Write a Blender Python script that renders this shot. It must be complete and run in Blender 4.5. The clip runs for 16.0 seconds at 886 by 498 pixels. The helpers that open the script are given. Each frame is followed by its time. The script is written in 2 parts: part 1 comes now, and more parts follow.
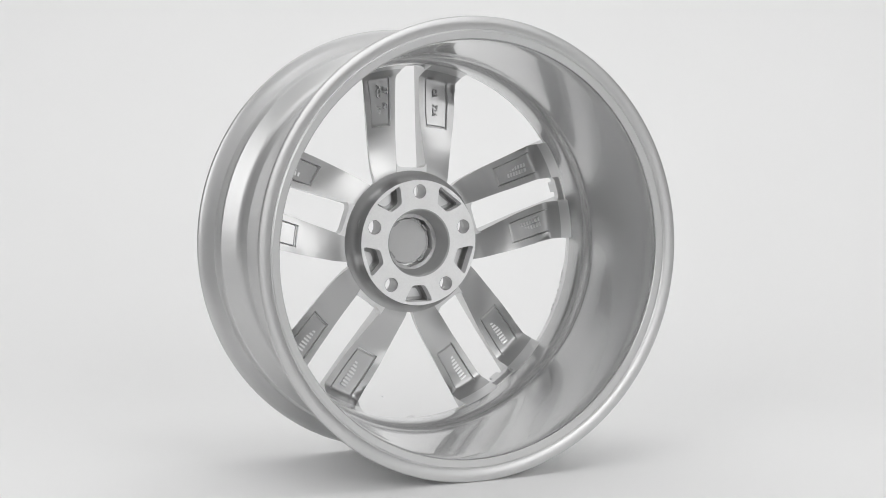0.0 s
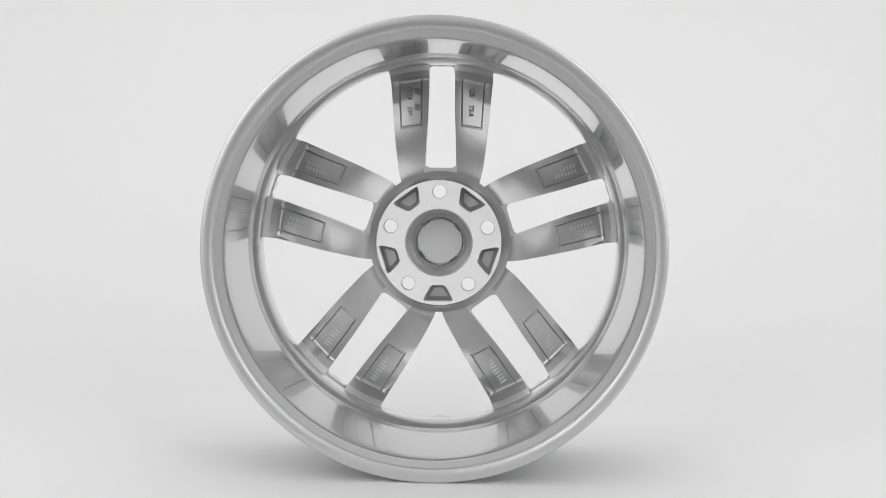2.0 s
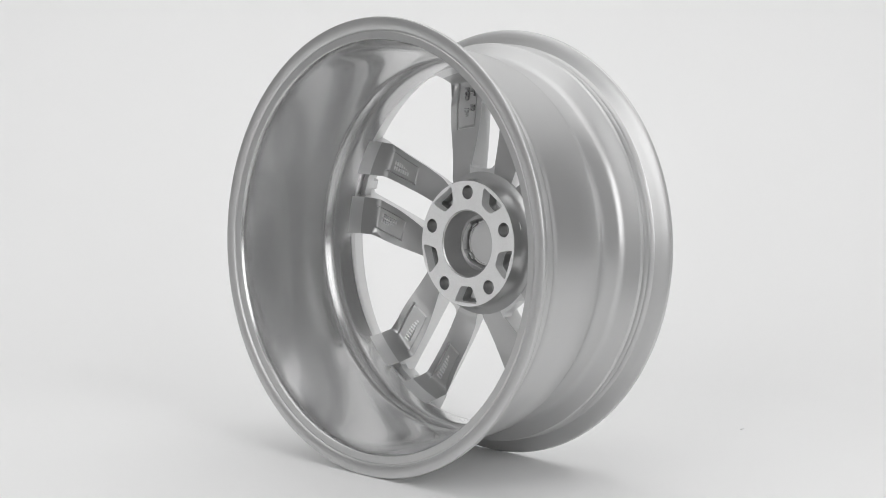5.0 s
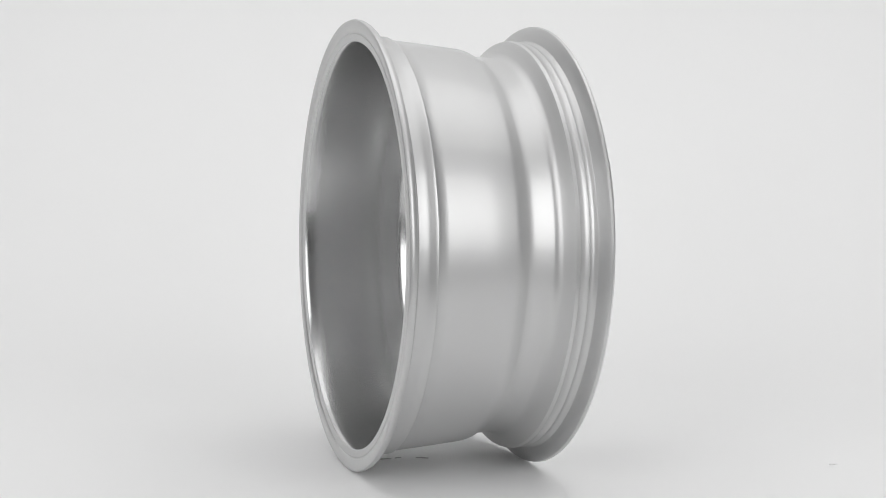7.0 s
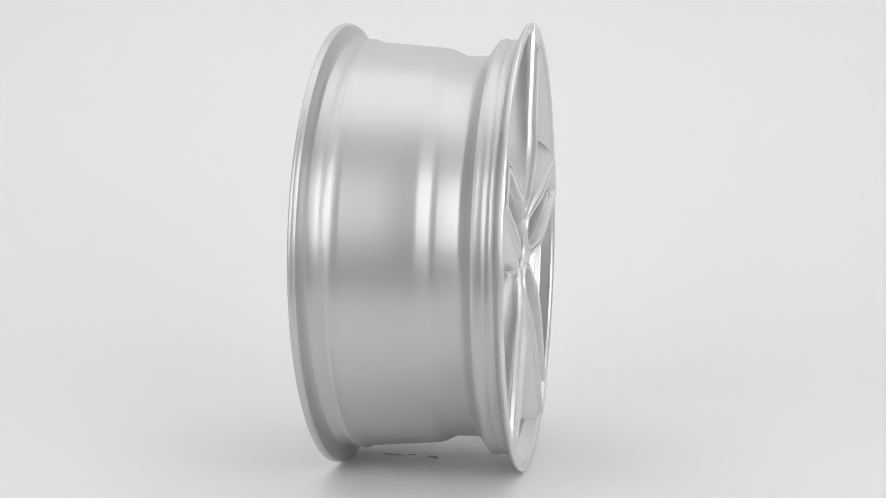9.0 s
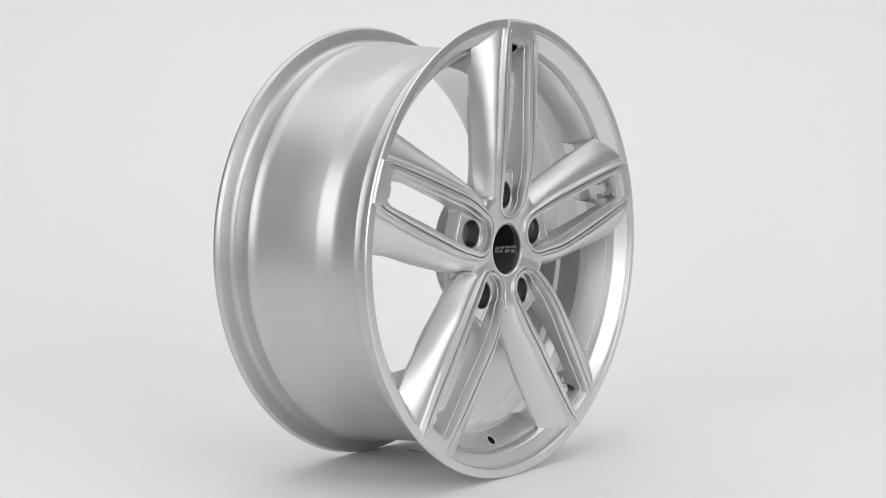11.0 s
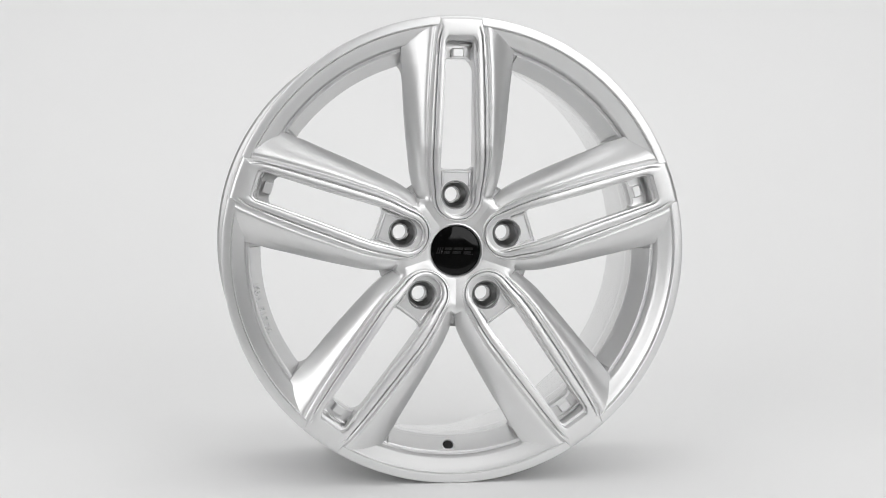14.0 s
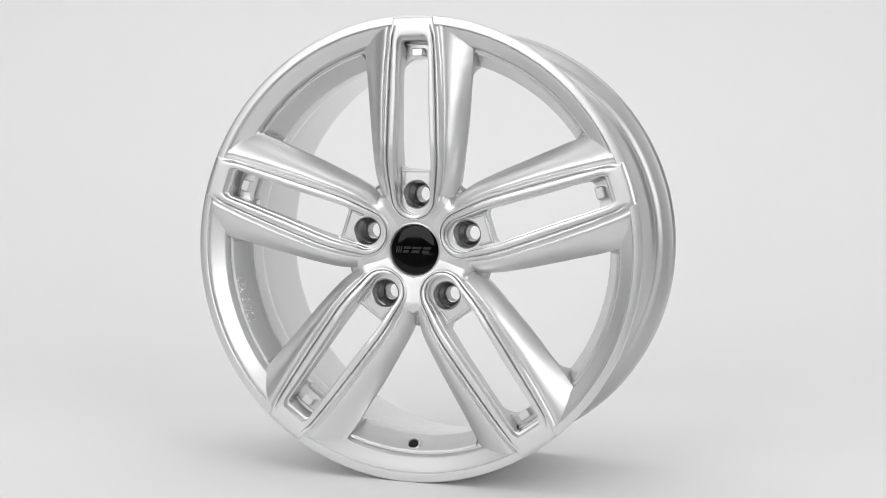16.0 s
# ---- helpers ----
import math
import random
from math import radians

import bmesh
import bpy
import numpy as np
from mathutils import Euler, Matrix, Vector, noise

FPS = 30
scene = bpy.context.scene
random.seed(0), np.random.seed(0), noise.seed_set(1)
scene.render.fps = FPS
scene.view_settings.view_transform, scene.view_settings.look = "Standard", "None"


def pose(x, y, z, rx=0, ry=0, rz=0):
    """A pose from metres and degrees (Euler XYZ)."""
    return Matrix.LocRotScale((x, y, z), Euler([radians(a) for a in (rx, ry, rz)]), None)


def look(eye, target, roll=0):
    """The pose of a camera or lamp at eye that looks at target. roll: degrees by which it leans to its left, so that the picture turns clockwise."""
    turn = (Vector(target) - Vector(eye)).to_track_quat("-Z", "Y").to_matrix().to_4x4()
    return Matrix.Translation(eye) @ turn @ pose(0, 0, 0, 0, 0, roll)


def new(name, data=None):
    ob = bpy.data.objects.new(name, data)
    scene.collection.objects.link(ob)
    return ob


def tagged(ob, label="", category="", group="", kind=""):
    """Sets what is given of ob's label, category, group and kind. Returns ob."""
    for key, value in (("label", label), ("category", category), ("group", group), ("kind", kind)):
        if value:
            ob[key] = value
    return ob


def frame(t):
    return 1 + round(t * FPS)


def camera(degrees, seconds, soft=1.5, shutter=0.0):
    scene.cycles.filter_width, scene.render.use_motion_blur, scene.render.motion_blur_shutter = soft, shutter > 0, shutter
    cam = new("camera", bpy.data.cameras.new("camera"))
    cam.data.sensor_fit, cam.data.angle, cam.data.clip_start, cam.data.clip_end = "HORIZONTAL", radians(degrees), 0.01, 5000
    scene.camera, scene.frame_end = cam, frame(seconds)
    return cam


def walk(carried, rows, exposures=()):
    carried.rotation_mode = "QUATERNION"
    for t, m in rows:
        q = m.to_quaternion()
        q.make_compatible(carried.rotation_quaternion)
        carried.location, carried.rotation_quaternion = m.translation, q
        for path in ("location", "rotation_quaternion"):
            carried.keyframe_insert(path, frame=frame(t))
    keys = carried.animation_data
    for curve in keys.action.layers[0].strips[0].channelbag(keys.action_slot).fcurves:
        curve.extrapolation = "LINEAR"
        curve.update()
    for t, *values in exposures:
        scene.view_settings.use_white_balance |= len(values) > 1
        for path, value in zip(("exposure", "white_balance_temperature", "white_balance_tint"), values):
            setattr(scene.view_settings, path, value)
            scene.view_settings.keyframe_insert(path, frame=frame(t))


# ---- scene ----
cam = camera(33.75, 16.0, soft=0.95)
EYE = Vector((0.0043, -1.6348, 0.3465))
AIM = EYE + Vector((0, math.cos(radians(3.643)), -math.sin(radians(3.643))))
walk(cam, [(0.0, look(EYE, AIM, 0.756)), (16.0, look(EYE, AIM, 0.756))])

# ---- light ----
world = bpy.data.worlds.new("studio_air")
world.use_nodes = True
world.node_tree.nodes["Background"].inputs[0].default_value = (0.9, 0.9, 0.9, 1)
world.node_tree.nodes["Background"].inputs[1].default_value = 0.05
scene.world = world


def softbox(name, place, aim, wide, high, watts):
    data = bpy.data.lights.new(name, "AREA")
    data.shape, data.size, data.size_y, data.energy = "RECTANGLE", wide, high, watts
    lamp = new(name, data)
    lamp.matrix_world = look(Vector(place), Vector(aim))
    return lamp


softbox("softbox_top", (0, 0.2, 3.15), (0, 0.75, 0), 5.6, 2.6, 44)
softbox("softbox_left", (-1.75, -2.45, 1.45), (0, 1.2, 0.75), 2.0, 2.3, 38)
softbox("softbox_right", (1.75, -2.45, 1.45), (0, 1.2, 0.75), 2.0, 2.3, 41)
scene.view_settings.exposure = 0.0


# ---- materials ----
def surface(name, base, rough, metal=0.0, coat=0.0, grain=900.0, relief=0.0, vary=0.04, blotch=12.0, spread=0.05):
    m = bpy.data.materials.new(name)
    m.use_nodes = True
    nt = m.node_tree
    b = nt.nodes["Principled BSDF"]
    b.inputs["Metallic"].default_value = metal
    b.inputs["Coat Weight"].default_value = coat
    b.inputs["Coat Roughness"].default_value = 0.04
    co = nt.nodes.new("ShaderNodeTexCoord")
    fine = nt.nodes.new("ShaderNodeTexNoise")
    fine.inputs["Scale"].default_value, fine.inputs["Detail"].default_value = grain, 2
    wide = nt.nodes.new("ShaderNodeTexNoise")
    wide.inputs["Scale"].default_value, wide.inputs["Detail"].default_value = blotch, 4
    for n in (fine, wide):
        nt.links.new(co.outputs["Object"], n.inputs["Vector"])
    ramp = nt.nodes.new("ShaderNodeMapRange")
    ramp.inputs["To Min"].default_value, ramp.inputs["To Max"].default_value = base * (1 - vary), base * (1 + vary)
    mix = nt.nodes.new("ShaderNodeMath")
    mix.operation = "ADD"
    half = nt.nodes.new("ShaderNodeMath")
    half.operation = "MULTIPLY"
    half.inputs[1].default_value = 0.5
    nt.links.new(fine.outputs["Fac"], mix.inputs[0])
    nt.links.new(wide.outputs["Fac"], mix.inputs[1])
    nt.links.new(mix.outputs[0], half.inputs[0])
    nt.links.new(half.outputs[0], ramp.inputs["Value"])
    nt.links.new(ramp.outputs[0], b.inputs["Base Color"])
    rr = nt.nodes.new("ShaderNodeMapRange")
    rr.inputs["To Min"].default_value, rr.inputs["To Max"].default_value = rough - spread, rough + spread
    nt.links.new(wide.outputs["Fac"], rr.inputs["Value"])
    nt.links.new(rr.outputs[0], b.inputs["Roughness"])
    if relief:
        bump = nt.nodes.new("ShaderNodeBump")
        bump.inputs["Strength"].default_value, bump.inputs["Distance"].default_value = relief, 0.0004
        nt.links.new(fine.outputs["Fac"], bump.inputs["Height"])
        nt.links.new(bump.outputs[0], b.inputs["Normal"])
    return m


SILVER = surface("silver_paint", 0.77, 0.39, 0.88, 0.25, 1500, 0.06, 0.06, 30, 0.02)
# darker version of the silver, for rear faces and hub parts
BACK = surface("back_silver_dark", 0.50, 0.37, 0.88, 0.3, 1600, 0.0, 0.03, 40, 0.03)
BARREL = surface("barrel_paint", 0.60, 0.42, 0.82, 0.4, 1600, 0.0, 0.012, 20, 0.01)
INNER = surface("inner_barrel_paint", 0.58, 0.25, 0.88, 1.0, 1600, 0.0, 0.015, 20, 0.01)
MACHINED = surface("machined_aluminium", 0.92, 0.5, 0.2, 0.0, 500, 0.12, 0.1, 60)
# also colours the rear cast writing, in place of its dark reflection
SEAT = surface("seat_metal_dark_writing", 0.36, 0.3, 1.0, 0.0, 900, 0.05)
BLACK = surface("gloss_black", 0.003, 0.06, 0.0, 0.0, 900, 0.0, 0.1, 20, 0.01)
BLACK.node_tree.nodes["Principled BSDF"].inputs["Specular IOR Level"].default_value = 0.18
CHROME = surface("logo_silver", 0.75, 0.08, 1.0, spread=0.01)
PLASTIC = surface("grey_plastic", 0.62, 0.45, 0.0, 0.0, 900, 0.03, 0.05, 40)
WHITE = surface("white_sweep", 0.86, 0.6, 0.0, 0.0, 300, 0.03, 0.012, 3)
DARK = surface("dark_floor", 0.03, 0.8, 0.0, 0.0, 200, 0.05, 0.1, 2)
GREY = surface("studio_grey", 0.18, 0.8, 0.0, 0.0, 200, 0.05, 0.1, 2)
SCUFF = surface("scuff", 0.76, 0.7, 0.0, 0.0, 600, 0.2, 0.1, 80)
# near-black for the added cloth that emblem and barrel reflect
ADDED_BLACK = surface("added_cloth_black", 0.012, 0.9, 0.0, 0.0, 200, 0.1, 0.2, 6)
DIRT = surface("dirt_mark", 0.42, 0.7, 0.0, 0.0, 600, 0.2, 0.3, 80)


# ---- builders ----
def part(name, bm, material, parent=None, label="", angle=32):
    if name != "spoke":
        bmesh.ops.recalc_face_normals(bm, faces=bm.faces)
    me = bpy.data.meshes.new(name)
    bm.to_mesh(me)
    bm.free()
    me.materials.append(material)
    me.polygons.foreach_set("use_smooth", [True] * len(me.polygons))
    me.set_sharp_from_angle(angle=radians(angle))
    ob = new(name, me)
    ob.parent = parent
    if label:
        tagged(ob, label)
    return ob


def lathe(profile, n, m=Matrix(), closed=True):
    """Turns (radius, y) pairs round the y axis."""
    bm = bmesh.new()
    rings = []
    for k in range(n):
        a = 2 * math.pi * k / n
        rings.append([bm.verts.new(m @ Vector((r * math.cos(a), y, r * math.sin(a)))) for r, y in profile])
    c = len(profile)
    for k in range(n):
        p, q = rings[k], rings[(k + 1) % n]
        for i in range(c if closed else c - 1):
            j = (i + 1) % c
            bm.faces.new((p[i], p[j], q[j], q[i]))
    return bm


def ring(r, n, cx=0.0, cz=0.0):
    return [(cx + r * math.cos(2 * math.pi * k / n), cz + r * math.sin(2 * math.pi * k / n)) for k in range(n)]


def turned(points, degrees):
    c, s = math.cos(radians(degrees)), math.sin(radians(degrees))
    return [(x * c - z * s, x * s + z * c) for x, z in points]


def rounded(points, radius, n=5):
    """A polygon with its corners rounded."""
    out = []
    for k, p in enumerate(points):
        p, a, b = Vector(p), Vector(points[k - 1]), Vector(points[(k + 1) % len(points)])
        ra, rb = min(radius, (a - p).length / 2.1), min(radius, (b - p).length / 2.1)
        s, e = p + (a - p).normalized() * ra, p + (b - p).normalized() * rb
        for i in range(n):
            t = i / (n - 1)
            out.append(tuple((1 - t) ** 2 * s + 2 * t * (1 - t) * p + t * t * e))
    return out


def plate(outer, holes, y0, y1):
    """A flat plate in x and z between two depths, with holes through it."""
    from mathutils.geometry import tessellate_polygon
    loops = [outer] + holes
    bm = bmesh.new()
    flat = [p for loop in loops for p in loop]
    tris = tessellate_polygon([[Vector((x, z, 0)) for x, z in loop] for loop in loops])
    sides = [[bm.verts.new((x, y, z)) for x, z in flat] for y in (y0, y1)]
    for vs in sides:
        for t in tris:
            if len(set(t)) == 3:
                bm.faces.new([vs[i] for i in t])
    at = 0
    for loop in loops:
        n = len(loop)
        for i in range(n):
            a, b = at + i, at + (i + 1) % n
            bm.faces.new((sides[0][a], sides[0][b], sides[1][b], sides[1][a]))
        at += n
    return bm


def bars(places, y0, y1, m=Matrix()):
    """Small raised blocks (u, v, width, height) on a face."""
    bm = bmesh.new()
    for u, v, w, h in places:
        vs = [bm.verts.new(m @ Vector((u + sx * w / 2, y, v + sz * h / 2))) for y in (y0, y1)
              for sx, sz in ((-1, -1), (1, -1), (1, 1), (-1, 1))]
        for f in ((0, 1, 2, 3), (4, 5, 6, 7), (0, 1, 5, 4), (1, 2, 6, 5), (2, 3, 7, 6), (3, 0, 4, 7)):
            bm.faces.new([vs[i] for i in f])
    return bm


def lettering(name, text, size, depth, m, material, parent, label):
    """Raised letters as a mesh, x along the writing, y up, z out of the face."""
    cu = bpy.data.curves.new(name, "FONT")
    cu.body, cu.size, cu.extrude = text, size, depth
    cu.align_x, cu.align_y, cu.resolution_u = "CENTER", "CENTER", 3
    cu.bevel_depth, cu.bevel_resolution = 0.0004, 1
    tmp = bpy.data.objects.new(name, cu)
    scene.collection.objects.link(tmp)
    me = bpy.data.meshes.new_from_object(tmp.evaluated_get(bpy.context.evaluated_depsgraph_get()))
    bpy.data.objects.remove(tmp)
    me.materials.clear()
    me.transform(m)
    me.materials.append(material)
    ob = new(name, me)
    ob.parent = parent
    return tagged(ob, label)


# ---- studio ----
def sweep():
    """White floor that curves up into the back wall, one sheet."""
    line = [(-0.75, 0.0), (0.0, 0.0), (0.55, 0.0)]
    for k in range(1, 25):
        a = math.pi / 2 * k / 24
        line.append((0.55 + 1.0 * math.sin(a), 1.0 - 1.0 * math.cos(a)))
    line += [(1.55, 3.2)]
    bm = bmesh.new()
    xs = np.linspace(-2.9, 2.9, 9)
    rows = [[bm.verts.new((x, y, z)) for x in xs] for y, z in line]
    low = [[bm.verts.new((x, y + 0.012 * (z > 0.2), z - 0.012 * (z <= 0.2))) for x in xs] for y, z in line]
    for g in (rows, low):
        for i in range(len(line) - 1):
            for j in range(8):
                bm.faces.new((g[i][j], g[i][j + 1], g[i + 1][j + 1], g[i + 1][j]))
    return tagged(part("backdrop", bm, WHITE), "seamless white studio sweep, floor curving into wall", "backdrop", kind="structure")


def room():
    for name, paint, size, at in (("floor", DARK, (6, 7, 0.1), (0, -1.2, -0.065)), ("wall_back", GREY, (6, 0.1, 3.4), (0, 2.2, 1.65)),
                                  ("wall_front", GREY, (6, 0.1, 3.4), (0, -3.3, 1.65)), ("wall_left", GREY, (0.1, 7, 3.4), (-3, -1.2, 1.65)),
                                  ("wall_right", GREY, (0.1, 7, 3.4), (3, -1.2, 1.65)), ("ceiling", WHITE, (6, 7, 0.1), (0, -1.2, 3.4))):
        bm = bmesh.new()
        bmesh.ops.create_cube(bm, size=1, matrix=Matrix.Translation(at) @ Matrix.Diagonal((*size, 1)))
        tone = "dark" if paint == DARK else "white" if paint == WHITE else "grey"
        tagged(part(name, bm, paint), "plain matt " + tone + " studio " + name.split("_")[0], name.split("_")[0], kind="structure")


def drape():
    """Unseen black cloth with shallow folds, added low on the wall to darken reflections."""
    bm = bmesh.new()
    n = 100
    rows = [[bm.verts.new((-2.2 + 4.4 * i / n, -3.235 + 0.012 * math.sin(i * 0.9) + d, z)) for i in range(n + 1)] for d, z in ((0, -0.01), (0, 0.75), (-0.01, 0.75), (-0.01, -0.01))]
    for k in range(4):
        a, c = rows[k], rows[(k + 1) % 4]
        for i in range(n):
            bm.faces.new((a[i], a[i + 1], c[i + 1], c[i]))
    return tagged(part("drape", bm, ADDED_BLACK), "unseen black cloth added behind the lens to darken reflections", "drape", kind="structure")


sweep()
room()
drape()

# ---- the wheel: x across, front towards -y, axle height RAD ----
RAD = 0.2466
SHIFT = 0.0024
wheel = tagged(new("alloy_wheel"), "silver five double-spoke alloy car wheel standing upright on white floor", "wheel")
AXLE = Matrix.Translation((SHIFT, 0, RAD))


def spin(k):
    return AXLE @ Matrix.Rotation(radians(-72 * k), 4, "Y")


RIM = [(.2228, .1030), (.2236, .1038), (.2306, .1044), (.2316, .1036), (.2326, .1036), (.2334, .1046), (.2344, .1053), (.2438, .1067), (.2458, .1060), (.2466, .1040),
       (.2462, .1015), (.2444, .0985), (.240, .0968), (.234, .0958), (.2300, .0945), (.2278, .0920), (.2270, .086), (.2273, .0795), (.2292, .0755),
       (.2292, .0725), (.2265, .0690), (.2255, .060), (.222, .02), (.2188, -.011), (.2172, -.0165), (.2125, -.0255), (.2110, -.0295),
       (.2108, -.0345), (.2108, -.053), (.2118, -.0580), (.216, -.0625), (.224, -.0675), (.2285, -.0710), (.2297, -.0745), (.2281, -.079),
       (.2279, -.0825), (.2287, -.0850), (.2279, -.0875), (.2281, -.0905), (.2300, -.0938), (.2360, -.0962), (.2425, -.0980), (.2458, -.1003), (.2466, -.1028), (.2460, -.1044), (.2440, -.1051),
       (.2380, -.1050), (.2373, -.1044), (.2369, -.1016), (.2363, -.1007), (.2357, -.1014), (.2346, -.1008), (.2315, -.0978), (.2262, -.0928), (.2244, -.0911), (.2236, -.0905), (.2228, -.0896), (.2223, -.0880), (.2213, -.0820), (.2206, -.0808), (.2188, -.0806),
       (.2184, -.0818), (.2172, -.0812), (.2080, -.0640), (.2048, -.0600), (.2042, -.055), (.2040, -.035), (.2046, -.0295), (.2066, -.0235), (.2100, -.0190), (.2118, -.0160), (.2124, -.0120), (.2122, -.006),
       (.214, .02), (.2185, .067), (.2203, .085), (.2215, .098)]
rim = part("rim_barrel", lathe(RIM, 240, AXLE), BARREL, wheel, "silver painted rim barrel with stepped flanges")
rim.data.materials.append(SILVER)
rim.data.materials.append(INNER)
for face in rim.data.polygons:
    at = AXLE.inverted() @ face.center
    if math.hypot(at.x, at.z) < np.interp(at.y, [-.1051, -.1028, -.098, -.094, -.06, -.055, -.054], [.25, .2462, .236, .2285, .2085, .2075, 0]):
        face.material_index = 1
    elif math.hypot(at.x, at.z) < np.interp(at.y, [-.06, -.03, -.012, .067, .098, .103, .104], [.2075, .2075, .215, .2225, .2242, .2235, .222]):
        face.material_index = 2

TAN = math.tan(radians(36))


def f_us(z): return float(np.interp(z, [.05, .06, .09, .12, .15, .195, .23], [.0165, .0165, .0182, .0170, .0156, .0148, .0146]))
def f_uf(z): return float(np.interp(z, [.05, .06, .08, .10, .15, .195, .227, .2445], [.0272, .0280, .0312, .0325, .0315, .0292, .0262, .0225]))
def f_uo(z): return float(np.interp(z, [.057, .064, .0695, .0755, .0853, .100, .117, .132, .147, .175, .187, .195, .2115, .2445], [.0405, .0440, .0457, .0474, .0495, .0514, .0532, .0545, .0557, .0577, .0587, .0596, .0603, .0603]))
def f_front(z): return float(np.interp(z, [.03, .04, .055, .08, .11, .2, .2455], [-.0955, -.0965, -.0990, -.1030, -.1055, -.1065, -.1068]))
def f_valley(r): return float(np.interp(r, [.03, .055, .062, .066, .075, .087], [-.0925, -.0945, -.0952, -.0935, -.0885, -.080]))
def f_edge(z): return float(np.interp(z, [.07, .1, .15, .2, .2115, .2445], [-.080, -.081, -.082, -.0838, -.0850, -.0868]))
def f_back(r): return float(np.interp(r, [.08, .0865, .1, .115, .13, .15, .17, .190, .1935, .200, .2055, .2085, .215, .23], [-.070, -.0717, -.0753, -.0791, -.0823, -.0852, -.0867, -.087, -.084, -.068, -.045, -.060, -.088, -.098]))


def f_limit(r): return float(np.interp(r, [.207, .209, .218, .2245, .2265, .2278, .229, .231, .2355, .243, .2455], [0, -.064, -.070, -.074, -.084, -.0912, -.0931, -.0950, -.0985, -.1006, -.1031]))


STEP = [(0, .0092), (.03, .0076), (.13, .0072), (.17, .0020), (.21, .0003), (.30, 0), (.56, 0), (.61, .0004), (.645, .0046), (.70, .0046),
        (.74, .0005), (.79, .0001), (.88, .0003), (.95, .0018), (1.0, .0036)]
SIDE = [.03, .06, .10, .15, .24, .36, .48, .60, .71, .81, .89, .95, .985, 1.0]


def f_flank(u, z):
    y0 = f_front(z) + STEP[-1][1]
    t = max(0.0, (u - f_uf(z)) / (f_uo(z) - f_uf(z)))
    return y0 + (f_edge(z) - y0) * t ** float(np.interp(z, [.16, .212], [2.1, 1.65]))


def half_path():
    """Inner edge, frame edge and outer edge from the hub end up to the rim, for u >= 0."""
    rows = []
    for k in range(13):
        a = radians(-90 + 90 * k / 12)
        n = Vector((math.cos(a), math.sin(a)))
        p = Vector((0, .0545)) + n * .0165
        w = .0072 + (.0107 - .0072) * (k / 12) ** 1.5
        fr = p + n * w
        # out to the cap's ring or to the line between two spokes
        d = 0.0
        while d < .03:
            e = fr + n * d
            if e.length < .0285 or e.x > e.y * TAN:
                break
            d += .0002
        rows.append((p, fr, fr + n * d, "hub"))
    zs = sorted(set([round(z, 5) for z in np.arange(.057, .2165, .0028)] + [.1343, .1361, .1379, .1400, .1904, .1925, .2165] + [round(.1935 + .0012 * i, 5) for i in range(14)]))
    for z in zs:
        rows.append((Vector((f_us(z), z)), Vector((f_uf(z), z)), Vector((min(f_uo(z), z * TAN), z)), "leg"))
    us = f_us(.2165)
    for k in range(1, 22):
        a = radians(90 * k / 21)
        z = .2165 + .0280 * k / 21
        rows.append((Vector((us - .004 + .004 * math.cos(a), .2165 + .004 * math.sin(a))), Vector((f_uf(z), z)), Vector((min(f_uo(z), max(math.sqrt(max(.2440 ** 2 - z * z, 0)), f_uf(z) + .0007)), z)), "leg" if k < 21 else "top"))
    for k in range(1, 7):
        u = (us - .004) * (1 - k / 6)
        v = .0225 * (1 - k / 6)
        rows.append((Vector((u, .2205)), Vector((v, math.sqrt(.2452 ** 2 - v * v))), Vector((v, math.sqrt(.2460 ** 2 - v * v))), "top"))
    return rows


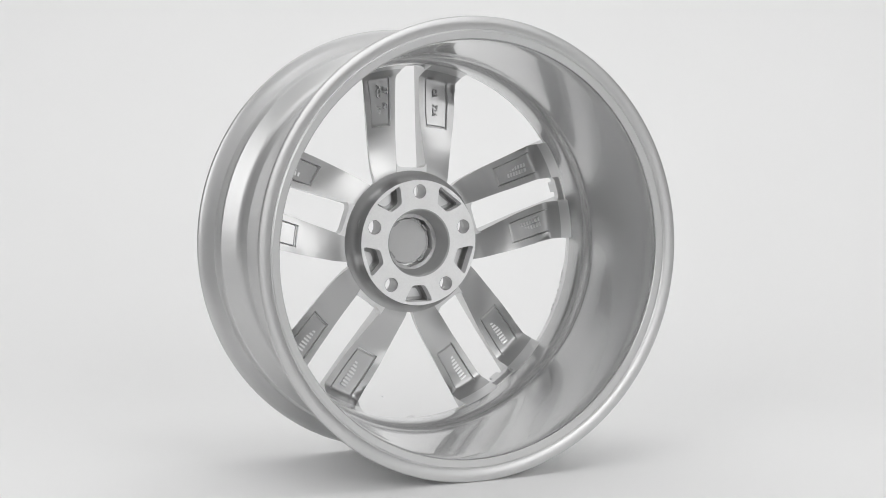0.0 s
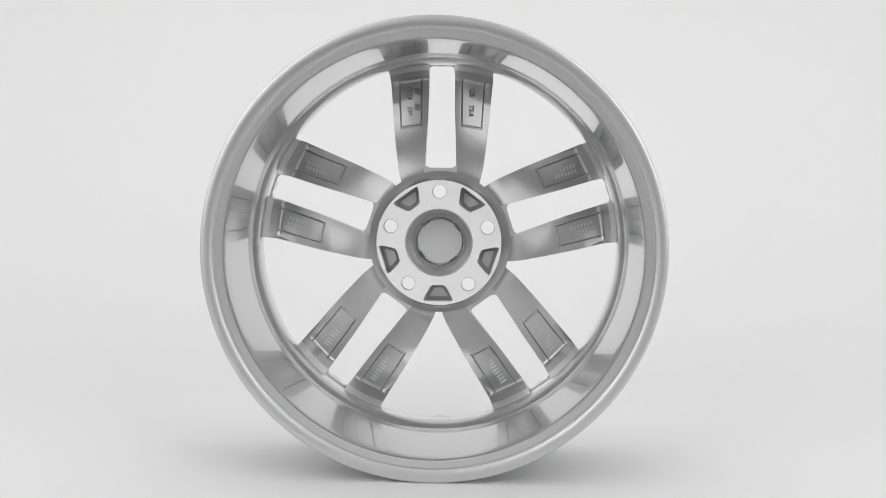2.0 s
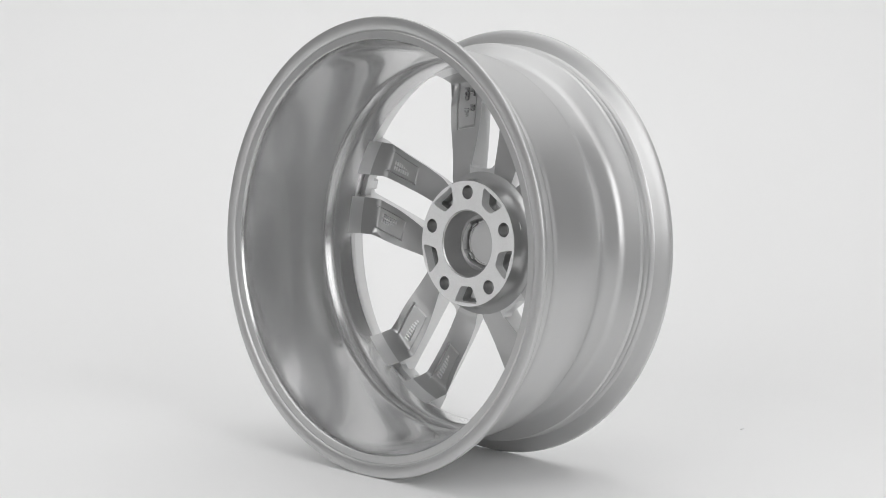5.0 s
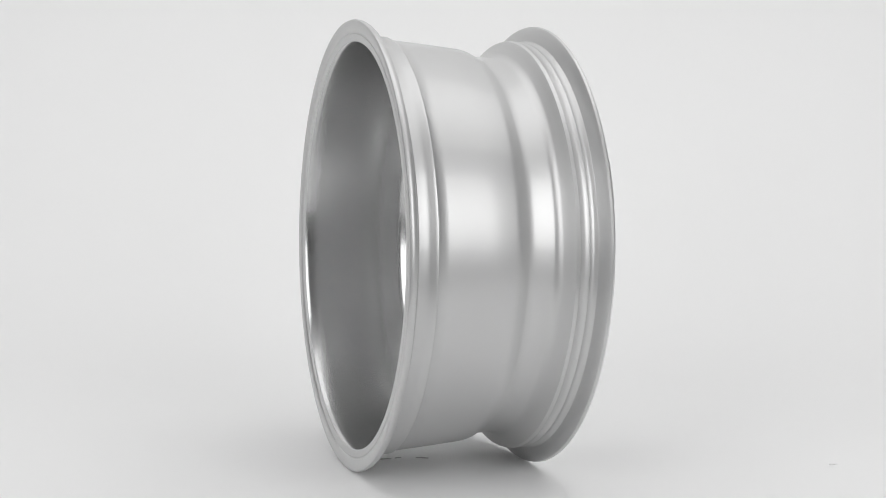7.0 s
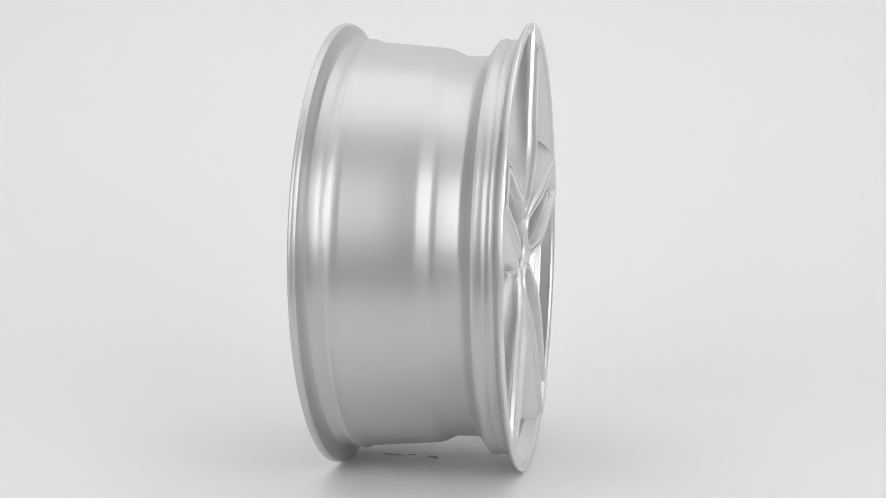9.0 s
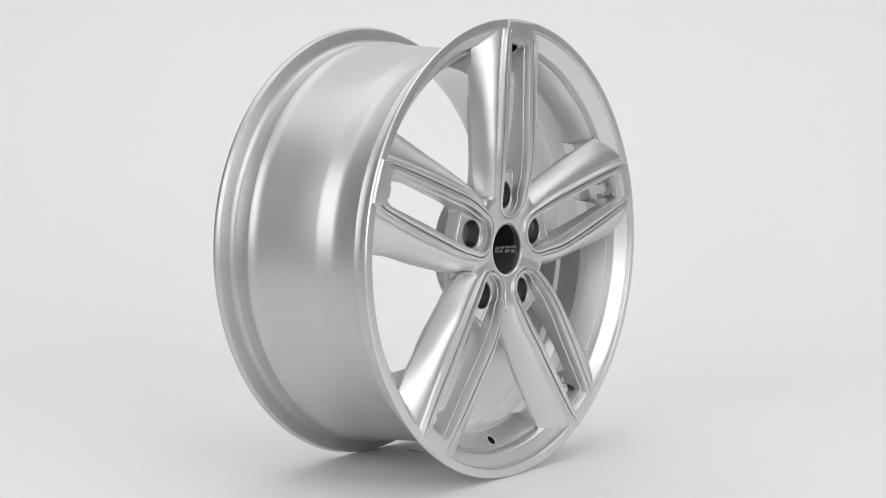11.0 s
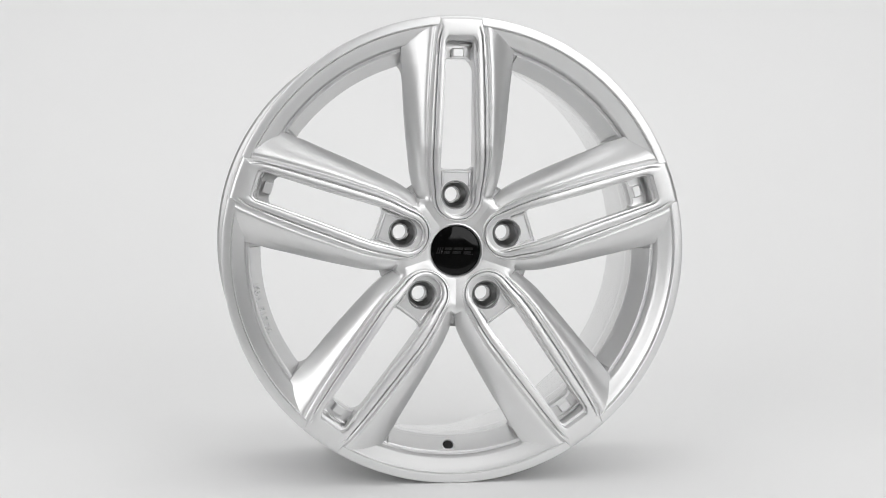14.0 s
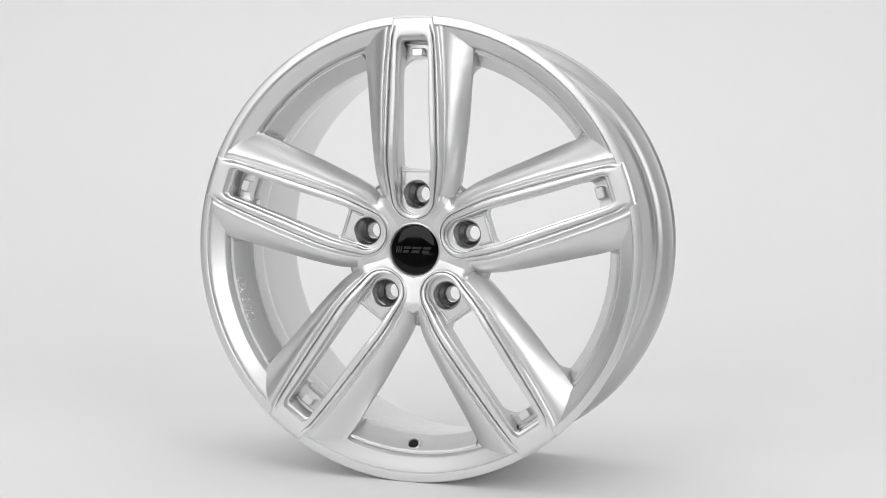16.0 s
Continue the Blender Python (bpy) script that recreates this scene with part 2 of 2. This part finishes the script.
def section(p, fr, e, what):
    """The closed section over one row: slot wall, stepped frame, rounded flank, back."""
    z = fr.y
    front = f_front(fr.y if what != "hub" else (p.y + fr.y) / 2)
    groove = 0.0 if what == "top" else float(np.interp(z, [.222, .243], [1, 0]))
    out = []
    solid = what == "hub" or p.y < .0862
    foot = -.076 if solid else (-.087 if p.y > .2 and what != "leg" else f_back(math.hypot(p.x, p.y)))
    if what == "leg" and not solid:
        foot = min(f_back(p.length), f_limit(p.length))
    elif what == "top":
        foot = -.088
    out.append((p, foot))
    for s, h in STEP:
        if s in (.645, .70) or .56 < s < .79:
            h *= groove
        if what == "top" and s > .79:
            h *= .5
        if what == "hub":
            h *= .8
        out.append((p.lerp(fr, s), front + h))
    y0 = front + STEP[-1][1] * (.8 if what == "hub" else .5 if what == "top" else 1)
    if what == "hub" or (what == "leg" and e.x > e.y * TAN - 1e-6):
        y1 = f_valley(e.length)
        power = 1.3
    elif what == "leg":
        y1, power = f_edge(z), float(np.interp(z, [.16, .212], [2.1, 1.65]))
    else:
        y1, power = -.1035, 1.0
    y1 = max(y1, y0)
    if what != "leg":
        y1 = min(y1, f_limit(e.length))
    cut = 1.0 if what != "leg" or z < .2116 else (e.x - fr.x) / (.0603 - fr.x)
    for t in SIDE:
        q = fr.lerp(e, t)
        gutter = .0015 * math.exp(-((t - .05) / .045) ** 2) if what == "leg" else 0.0
        out.append((q, min(y0 + (y1 - y0) * (t * cut) ** power + gutter, f_limit(q.length))))
    y1 = out[-1][1]
    # back, from the outer edge to the slot
    bend = float(np.interp(p.y, [.10, .17], [0, 1])) if what == "leg" and fr.y < .2166 else 0.0
    for t in (0, .04, .12, .180, .203, .226, .25, .38, .5, .62, .75, .774, .797, .820, .90, .97):
        q = e.lerp(p, t)
        if bend:
            # rows of the back follow circles round the axle
            u = q.x
            arc = math.sqrt(p.length_squared - u * u)
            q = Vector((u, q.y + (arc - q.y) * bend))
        r = q.length
        if what == "top":
            y = -.090
        elif solid:
            y = f_back(r) if r > .0862 else -.0717
        else:
            y = f_back(r) + .0085 * (1 - t) ** 1.5 * float(np.interp(r, [.170, .194], [1, .1])) * float(np.interp(p.y, [.086, .145], [0, 1]))
            if .19 < t < .81 and .1350 < p.y < .1915:
                groove_line = t in (.203, .797) or p.y < .1370
                y -= .0028 if groove_line else .0012
            if t < .7:
                y = max(y, f_flank(q.x, q.y) + (.0020 if r < .199 else .0006))
        if t == 0:
            y = max(y, y1 + .0022)
        out.append((q, min(y, f_limit(r) - (.001 if what == "top" else 0))))
    return out


def spoke_mesh():
    half = half_path()
    rows = [section(*h) for h in half]
    left = [[(Vector((-q.x, q.y)), y) for q, y in row] for row in rows[1:-1]][::-1]
    loop = rows + left
    bm = bmesh.new()
    grid = [[bm.verts.new((q.x, y, q.y)) for q, y in row] for row in loop]
    n = len(grid[0])
    for i in range(len(grid)):
        a, b = grid[i], grid[(i + 1) % len(grid)]
        for j in range(n):
            bm.faces.new((a[j], a[(j + 1) % n], b[(j + 1) % n], b[j]))
    return bm


def outward(bm):
    """Faces in front of the spoke look to the front."""
    bmesh.ops.recalc_face_normals(bm, faces=bm.faces)
    if sum(f.normal.y * f.calc_area() for f in bm.faces if f.calc_center_median().y < -.1) > 0:
        bmesh.ops.reverse_faces(bm, faces=bm.faces)
    return bm


first = part("spoke", outward(spoke_mesh()), SILVER, wheel, "silver double spoke with stepped frame and rounded flanks", 40)
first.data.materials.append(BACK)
# faces turned to the rear take the darker silver
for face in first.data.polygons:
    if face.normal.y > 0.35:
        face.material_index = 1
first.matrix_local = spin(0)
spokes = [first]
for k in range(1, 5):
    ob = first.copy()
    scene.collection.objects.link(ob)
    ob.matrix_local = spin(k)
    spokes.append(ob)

# hub: mounting pad, fillet ring, inner plate, bore
BOLT = [(0.059 * math.cos(radians(90 + 72 * k)), 0.059 * math.sin(radians(90 + 72 * k))) for k in range(5)]
trapeze = [(-.0172, -.0680), (.0172, -.0680), (.0162, -.0635), (.0080, -.0490), (-.0080, -.0490), (-.0162, -.0635)]
pockets = [rounded(turned(trapeze, 72 * k), .0035) for k in range(5)]
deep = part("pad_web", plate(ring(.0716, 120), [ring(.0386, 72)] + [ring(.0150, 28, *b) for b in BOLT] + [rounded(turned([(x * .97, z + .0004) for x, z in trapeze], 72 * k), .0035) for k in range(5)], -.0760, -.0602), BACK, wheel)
deep.matrix_local = AXLE
pad = part("mounting_pad", plate(ring(.0722, 120), [ring(.0392, 72)] + [ring(.0082, 28, *b) for b in BOLT] + pockets, -.0600, -.0475), MACHINED, wheel, "bare machined aluminium mounting face", 30)
pad.matrix_local = AXLE
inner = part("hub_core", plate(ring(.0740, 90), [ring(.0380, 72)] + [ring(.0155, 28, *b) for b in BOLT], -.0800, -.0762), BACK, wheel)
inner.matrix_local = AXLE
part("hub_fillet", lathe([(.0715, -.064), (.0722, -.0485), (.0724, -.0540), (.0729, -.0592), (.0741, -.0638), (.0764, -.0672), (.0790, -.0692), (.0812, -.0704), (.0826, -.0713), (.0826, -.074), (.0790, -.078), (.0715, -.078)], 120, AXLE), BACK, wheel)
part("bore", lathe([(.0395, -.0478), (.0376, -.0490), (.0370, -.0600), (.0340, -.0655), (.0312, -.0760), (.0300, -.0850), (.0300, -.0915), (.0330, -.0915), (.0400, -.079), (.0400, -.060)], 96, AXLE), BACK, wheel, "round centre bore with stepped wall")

for k in range(5):
    isle = part("pocket_floor", plate(rounded(turned([(x * .62, -.0590 + (z + .0590) * .55) for x, z in trapeze], 72 * k), .0025), [], -.0758, -.0672), SILVER, wheel)
    isle.matrix_local = AXLE

# bolt seats and the webs before the slots
web = [(-.0188, .0345), (.0188, .0345), (.0192, .0905), (.0172, .0885), (.0150, .0870), (.0120, .0862), (-.0120, .0862), (-.0150, .0870), (-.0172, .0885), (-.0192, .0905)]
top_web = [(-.0152, .2215), (-.0152, .1990), (-.0135, .2025), (-.0100, .2043), (.0100, .2043), (.0135, .2025), (.0152, .1990), (.0152, .2215)]
for k in range(5):
    seat = part("bolt_seat", lathe([(.0078, -.0476), (.0078, -.0620), (.0092, -.0625), (.0112, -.0665), (.0122, -.0672), (.0134, -.0700), (.0139, -.0700), (.0140, -.0835), (.0144, -.0850), (.0154, -.0857), (.0160, -.0840), (.0160, -.0730), (.0120, -.0680), (.0100, -.0640), (.0095, -.0500)], 48, Matrix.Translation((0, 0, .059))), SEAT, wheel, "conical metal wheel bolt seat")
    seat.matrix_local = spin(k)
    w = part("slot_web", plate(web, [ring(.0150, 40, 0, .059)], -.0850, -.0714), SILVER, wheel)
    w.matrix_local = spin(k)
    b = part("web_ridge", bars([(0, .0838, .034, .0030), (-.0148, .0760, .0026, .0150), (.0148, .0760, .0026, .0150)], -.0872, -.0780), SILVER, wheel)
    bev = b.modifiers.new("edge", "BEVEL")
    bev.width, bev.segments = .0012, 2
    b.matrix_local = spin(k)
    w = part("slot_end", plate(top_web, [], -.0805, -.0712), SILVER, wheel)
    w.matrix_local = spin(k)
    b = part("rim_block", bars([(0, .2088, .0125, .0092)], -.0900, -.0720), SILVER, wheel)
    bev = b.modifiers.new("edge", "BEVEL")
    bev.width, bev.segments = .0012, 2
    b.matrix_local = spin(k)

# centre cap
cap = part("centre_cap", lathe([(.0001, -.0905), (.0150, -.0904), (.0240, -.0897), (.0262, -.0890), (.0268, -.0880), (.0268, -.0850), (.0001, -.0850)], 96, AXLE), BLACK, wheel, "glossy black centre cap with silver emblem")
part("cap_ring", lathe([(.0266, -.0895), (.0270, -.0920), (.0280, -.0932), (.0292, -.0928), (.0298, -.0905), (.0298, -.0870), (.0266, -.0870)], 96, AXLE), SILVER, cap, "thin silver ring")
part("cap_back", lathe([(.0001, -.0830), (.0200, -.0826), (.0245, -.0815), (.0250, -.0800), (.0262, -.0800), (.0268, -.0840), (.0268, -.0849), (.0001, -.0849)], 80, AXLE), PLASTIC, cap, "grey plastic back of the cap")

# emblem on the cap: slanted strokes and three angular shapes


def slanted(polys, y0, y1):
    """Flat raised shapes from outlines in x and z, leaning to the right."""
    bm = bmesh.new()
    for poly in polys:
        pts = [(x + 0.25 * z, z) for x, z in poly]
        a = [bm.verts.new((x, y0, z)) for x, z in pts]
        c = [bm.verts.new((x, y1, z)) for x, z in pts]
        bm.faces.new(a)
        bm.faces.new(c)
        for i in range(len(pts)):
            j = (i + 1) % len(pts)
            bm.faces.new((a[i], a[j], c[j], c[i]))
    return bm


def block(x0, x1, z0, z1):
    return [(x0, z0), (x1, z0), (x1, z1), (x0, z1)]


H = .0034
marks = [block(-.0205 + i * .0024, -.0188 + i * .0024, -H, H) for i in range(3)]
for x0, x1 in ((-.0125, -.0045), (-.0030, .0073), (.0088, .0180)):
    marks += [block(x0, x1, .0008, H), block(x0, x1 - .0012, -H, -.0004)]
em = part("emblem", slanted(marks, -.0909, -.0895), CHROME, cap, "polished silver emblem shapes")
em.matrix_local = AXLE
em = part("emblem_line", slanted([block(.0108 + i * .0019, .0122 + i * .0019, -.0046, -.0035) for i in range(5)], -.0906, -.0890), CHROME, cap)
em.matrix_local = AXLE

# valve hole in the lower gap
tilt = AXLE @ Matrix.Rotation(radians(0.9), 4, "Y") @ Matrix.Translation((0, -.0752, -.2124)) @ Matrix.Rotation(radians(-42), 4, "X")
valve = part("valve_boss", lathe([(.0054, -.0022), (.0060, -.0034), (.0070, -.0033), (.0080, -.0005), (.0080, .0040), (.0054, .0040)], 40, tilt), SILVER, wheel, "small round valve hole boss")
# solid black disc stands in for the shade inside the hole
part("valve_hole_shade", lathe([(.0001, -.0021), (.0056, -.0021), (.0056, .0020), (.0001, .0020)], 32, tilt), BLACK, valve, "black disc in place of the shade inside the valve hole")

# raised land round the rim wall, cut short before each spoke
LAND = [(.2170, -.0836), (.2163, -.0836), (.2158, -.0826), (.2065, -.0640), (.2056, -.0612), (.2075, -.0608), (.2192, -.0812), (.2190, -.0826)]


def arc(profile, a0, a1, n):
    """Turns (radius, y) pairs round the y axis between two angles, with closed ends."""
    bm = bmesh.new()
    rings = []
    for k in range(n + 1):
        a = radians(a0 + (a1 - a0) * k / n)
        rings.append([bm.verts.new((d * math.sin(a), y, d * math.cos(a))) for d, y in profile])
    c = len(profile)
    for k in range(n):
        for i in range(c):
            bm.faces.new((rings[k][i], rings[k][(i + 1) % c], rings[k + 1][(i + 1) % c], rings[k + 1][i]))
    bm.faces.new(rings[0])
    bm.faces.new(rings[-1])
    return bm


for k in range(5):
    land = part("rim_land", arc(LAND, 17.3, 54.7, 44), SILVER, rim, "silver raised land between two spokes", 25)
    bev = land.modifiers.new("edge", "BEVEL")
    bev.width, bev.segments, bev.limit_method = .0005, 2, "ANGLE"
    land.matrix_local = spin(k)

# writing cast into the rim wall
chars = "KBA 51720"
for i, ch in enumerate(chars):
    if ch == " ":
        continue
    a = radians(190.7 + i * 1.62)
    out = Vector((math.cos(a), 0, math.sin(a)))
    along = Vector((-math.sin(a), 0, math.cos(a)))
    slope = (out * .0093 + Vector((0, -.0186, 0))).normalized()
    base = out * .2132 + Vector((0, -.0775, 0))
    x_ax, y_ax = along, -slope
    z_ax = x_ax.cross(y_ax)
    if z_ax.dot(out) > 0:
        y_ax = slope
        z_ax = x_ax.cross(y_ax)
    y_ax = y_ax * 1.6
    m = AXLE @ Matrix(((x_ax.x, y_ax.x, z_ax.x, base.x), (x_ax.y, y_ax.y, z_ax.y, base.y), (x_ax.z, y_ax.z, z_ax.z, base.z), (0, 0, 0, 1)))
    lettering("cast_letter", ch, .0092, .0008, m, SILVER, rim, "raised cast letter")


# writing in the pockets behind the spokes
def behind(k, side, u, z, y):
    """Place on the back of spoke k: writing runs along the leg."""
    base = Matrix(((0, -1, 0, side * u), (0, 0, 1, y), (-1, 0, 0, z), (0, 0, 0, 1)))
    return base


WRITING = {(0, 1): [("PCD", .0375, .173), ("120", .0375, .152), ("ET", .0290, .175), ("50", .0290, .157)],
           (0, -1): [("CB", -.0345, .174), ("72.6", -.0345, .153)]}
for (k, side), lines in WRITING.items():
    for text, u, z in lines:
        # the letters' dark reflection is put into their colour
        lettering("cast_writing", text, .0078, .0012, behind(k, 1, u, z, -.0846), SEAT, spokes[k], "raised cast characters, coloured dark for the reflection on them")
for k, side in ((1, 1), (1, -1), (2, 1), (2, -1), (3, 1), (3, -1), (4, 1), (4, -1)):
    rows = [(side * .0345, .150 + .0042 * i, .0075, .0022) for i in range(8)]
    if k in (1, 4):
        rows = [(side * (.0315 + .0065 * j), .152 + .0040 * i, .0045, .0024) for i in range(7) for j in range(2)]
    w = part("cast_pattern", bars(rows, -.0880, -.0840), SILVER, spokes[k])
    w.matrix_local = Matrix.Identity(4)
    w.matrix_parent_inverse = Matrix.Identity(4)

# small clips round the back of the cap
for k in range(4):
    m = AXLE @ Matrix.Rotation(radians(38 + 90 * k), 4, "Y")
    part("cap_clip", bars([(0, .0258, .0090, .0022)], -.0825, -.0770, m), SEAT, cap, "thin dark spring clip")


# residue on the turning floor
def flake(name, cx, cy, length, width, turn, seed, label, paint=DIRT):
    rnd = random.Random(seed)
    pts = []
    for k in range(14):
        a = 2 * math.pi * k / 14
        s = 0.55 + 0.45 * rnd.random()
        pts.append((cx + (math.cos(a) * length * s * math.cos(turn) - math.sin(a) * width * s * math.sin(turn)),
                    cy + (math.cos(a) * length * s * math.sin(turn) + math.sin(a) * width * s * math.cos(turn))))
    bm = bmesh.new()
    low = [bm.verts.new((p[0], p[1], 0.0002)) for p in pts]
    top = [bm.verts.new((cx + (p[0] - cx) * .9, cy + (p[1] - cy) * .9, 0.0007 + 0.0005 * rnd.random())) for p in pts]
    bm.faces.new(low)
    bm.faces.new(top)
    for k in range(14):
        j = (k + 1) % 14
        bm.faces.new((low[k], low[j], top[j], top[k]))
    return tagged(part(name, bm, paint), label, "mark", group="residue on the floor")


marks_on_floor = [flake("floor_mark", .032, .058, .016, .0025, 1.5, 3, "thin grey smear of residue on white floor"),
                  flake("floor_mark", .034, .036, .006, .0016, 1.9, 4, "thin grey smear of residue on white floor"),
                  flake("floor_mark", .029, .010, .007, .0018, 1.4, 5, "small dark flake of residue on white floor"),
                  flake("floor_mark", .025, .006, .005, .0012, 1.2, 6, "small dark flake of residue on white floor"),
                  flake("floor_mark", -.123, -.438, .007, .0012, 1.6, 7, "small faint scuff on white floor", SCUFF)]


def motions():
    """The wheel turns with the floor under it, at one even pace, about an upright line."""
    turn = [(t * 0.5, pose(0, 0, 0, 0, 0, -14.0 * (t * 0.5 - 14.708))) for t in range(33)]
    walk(wheel, turn)
    for mark in marks_on_floor:
        walk(mark, turn)


motions()
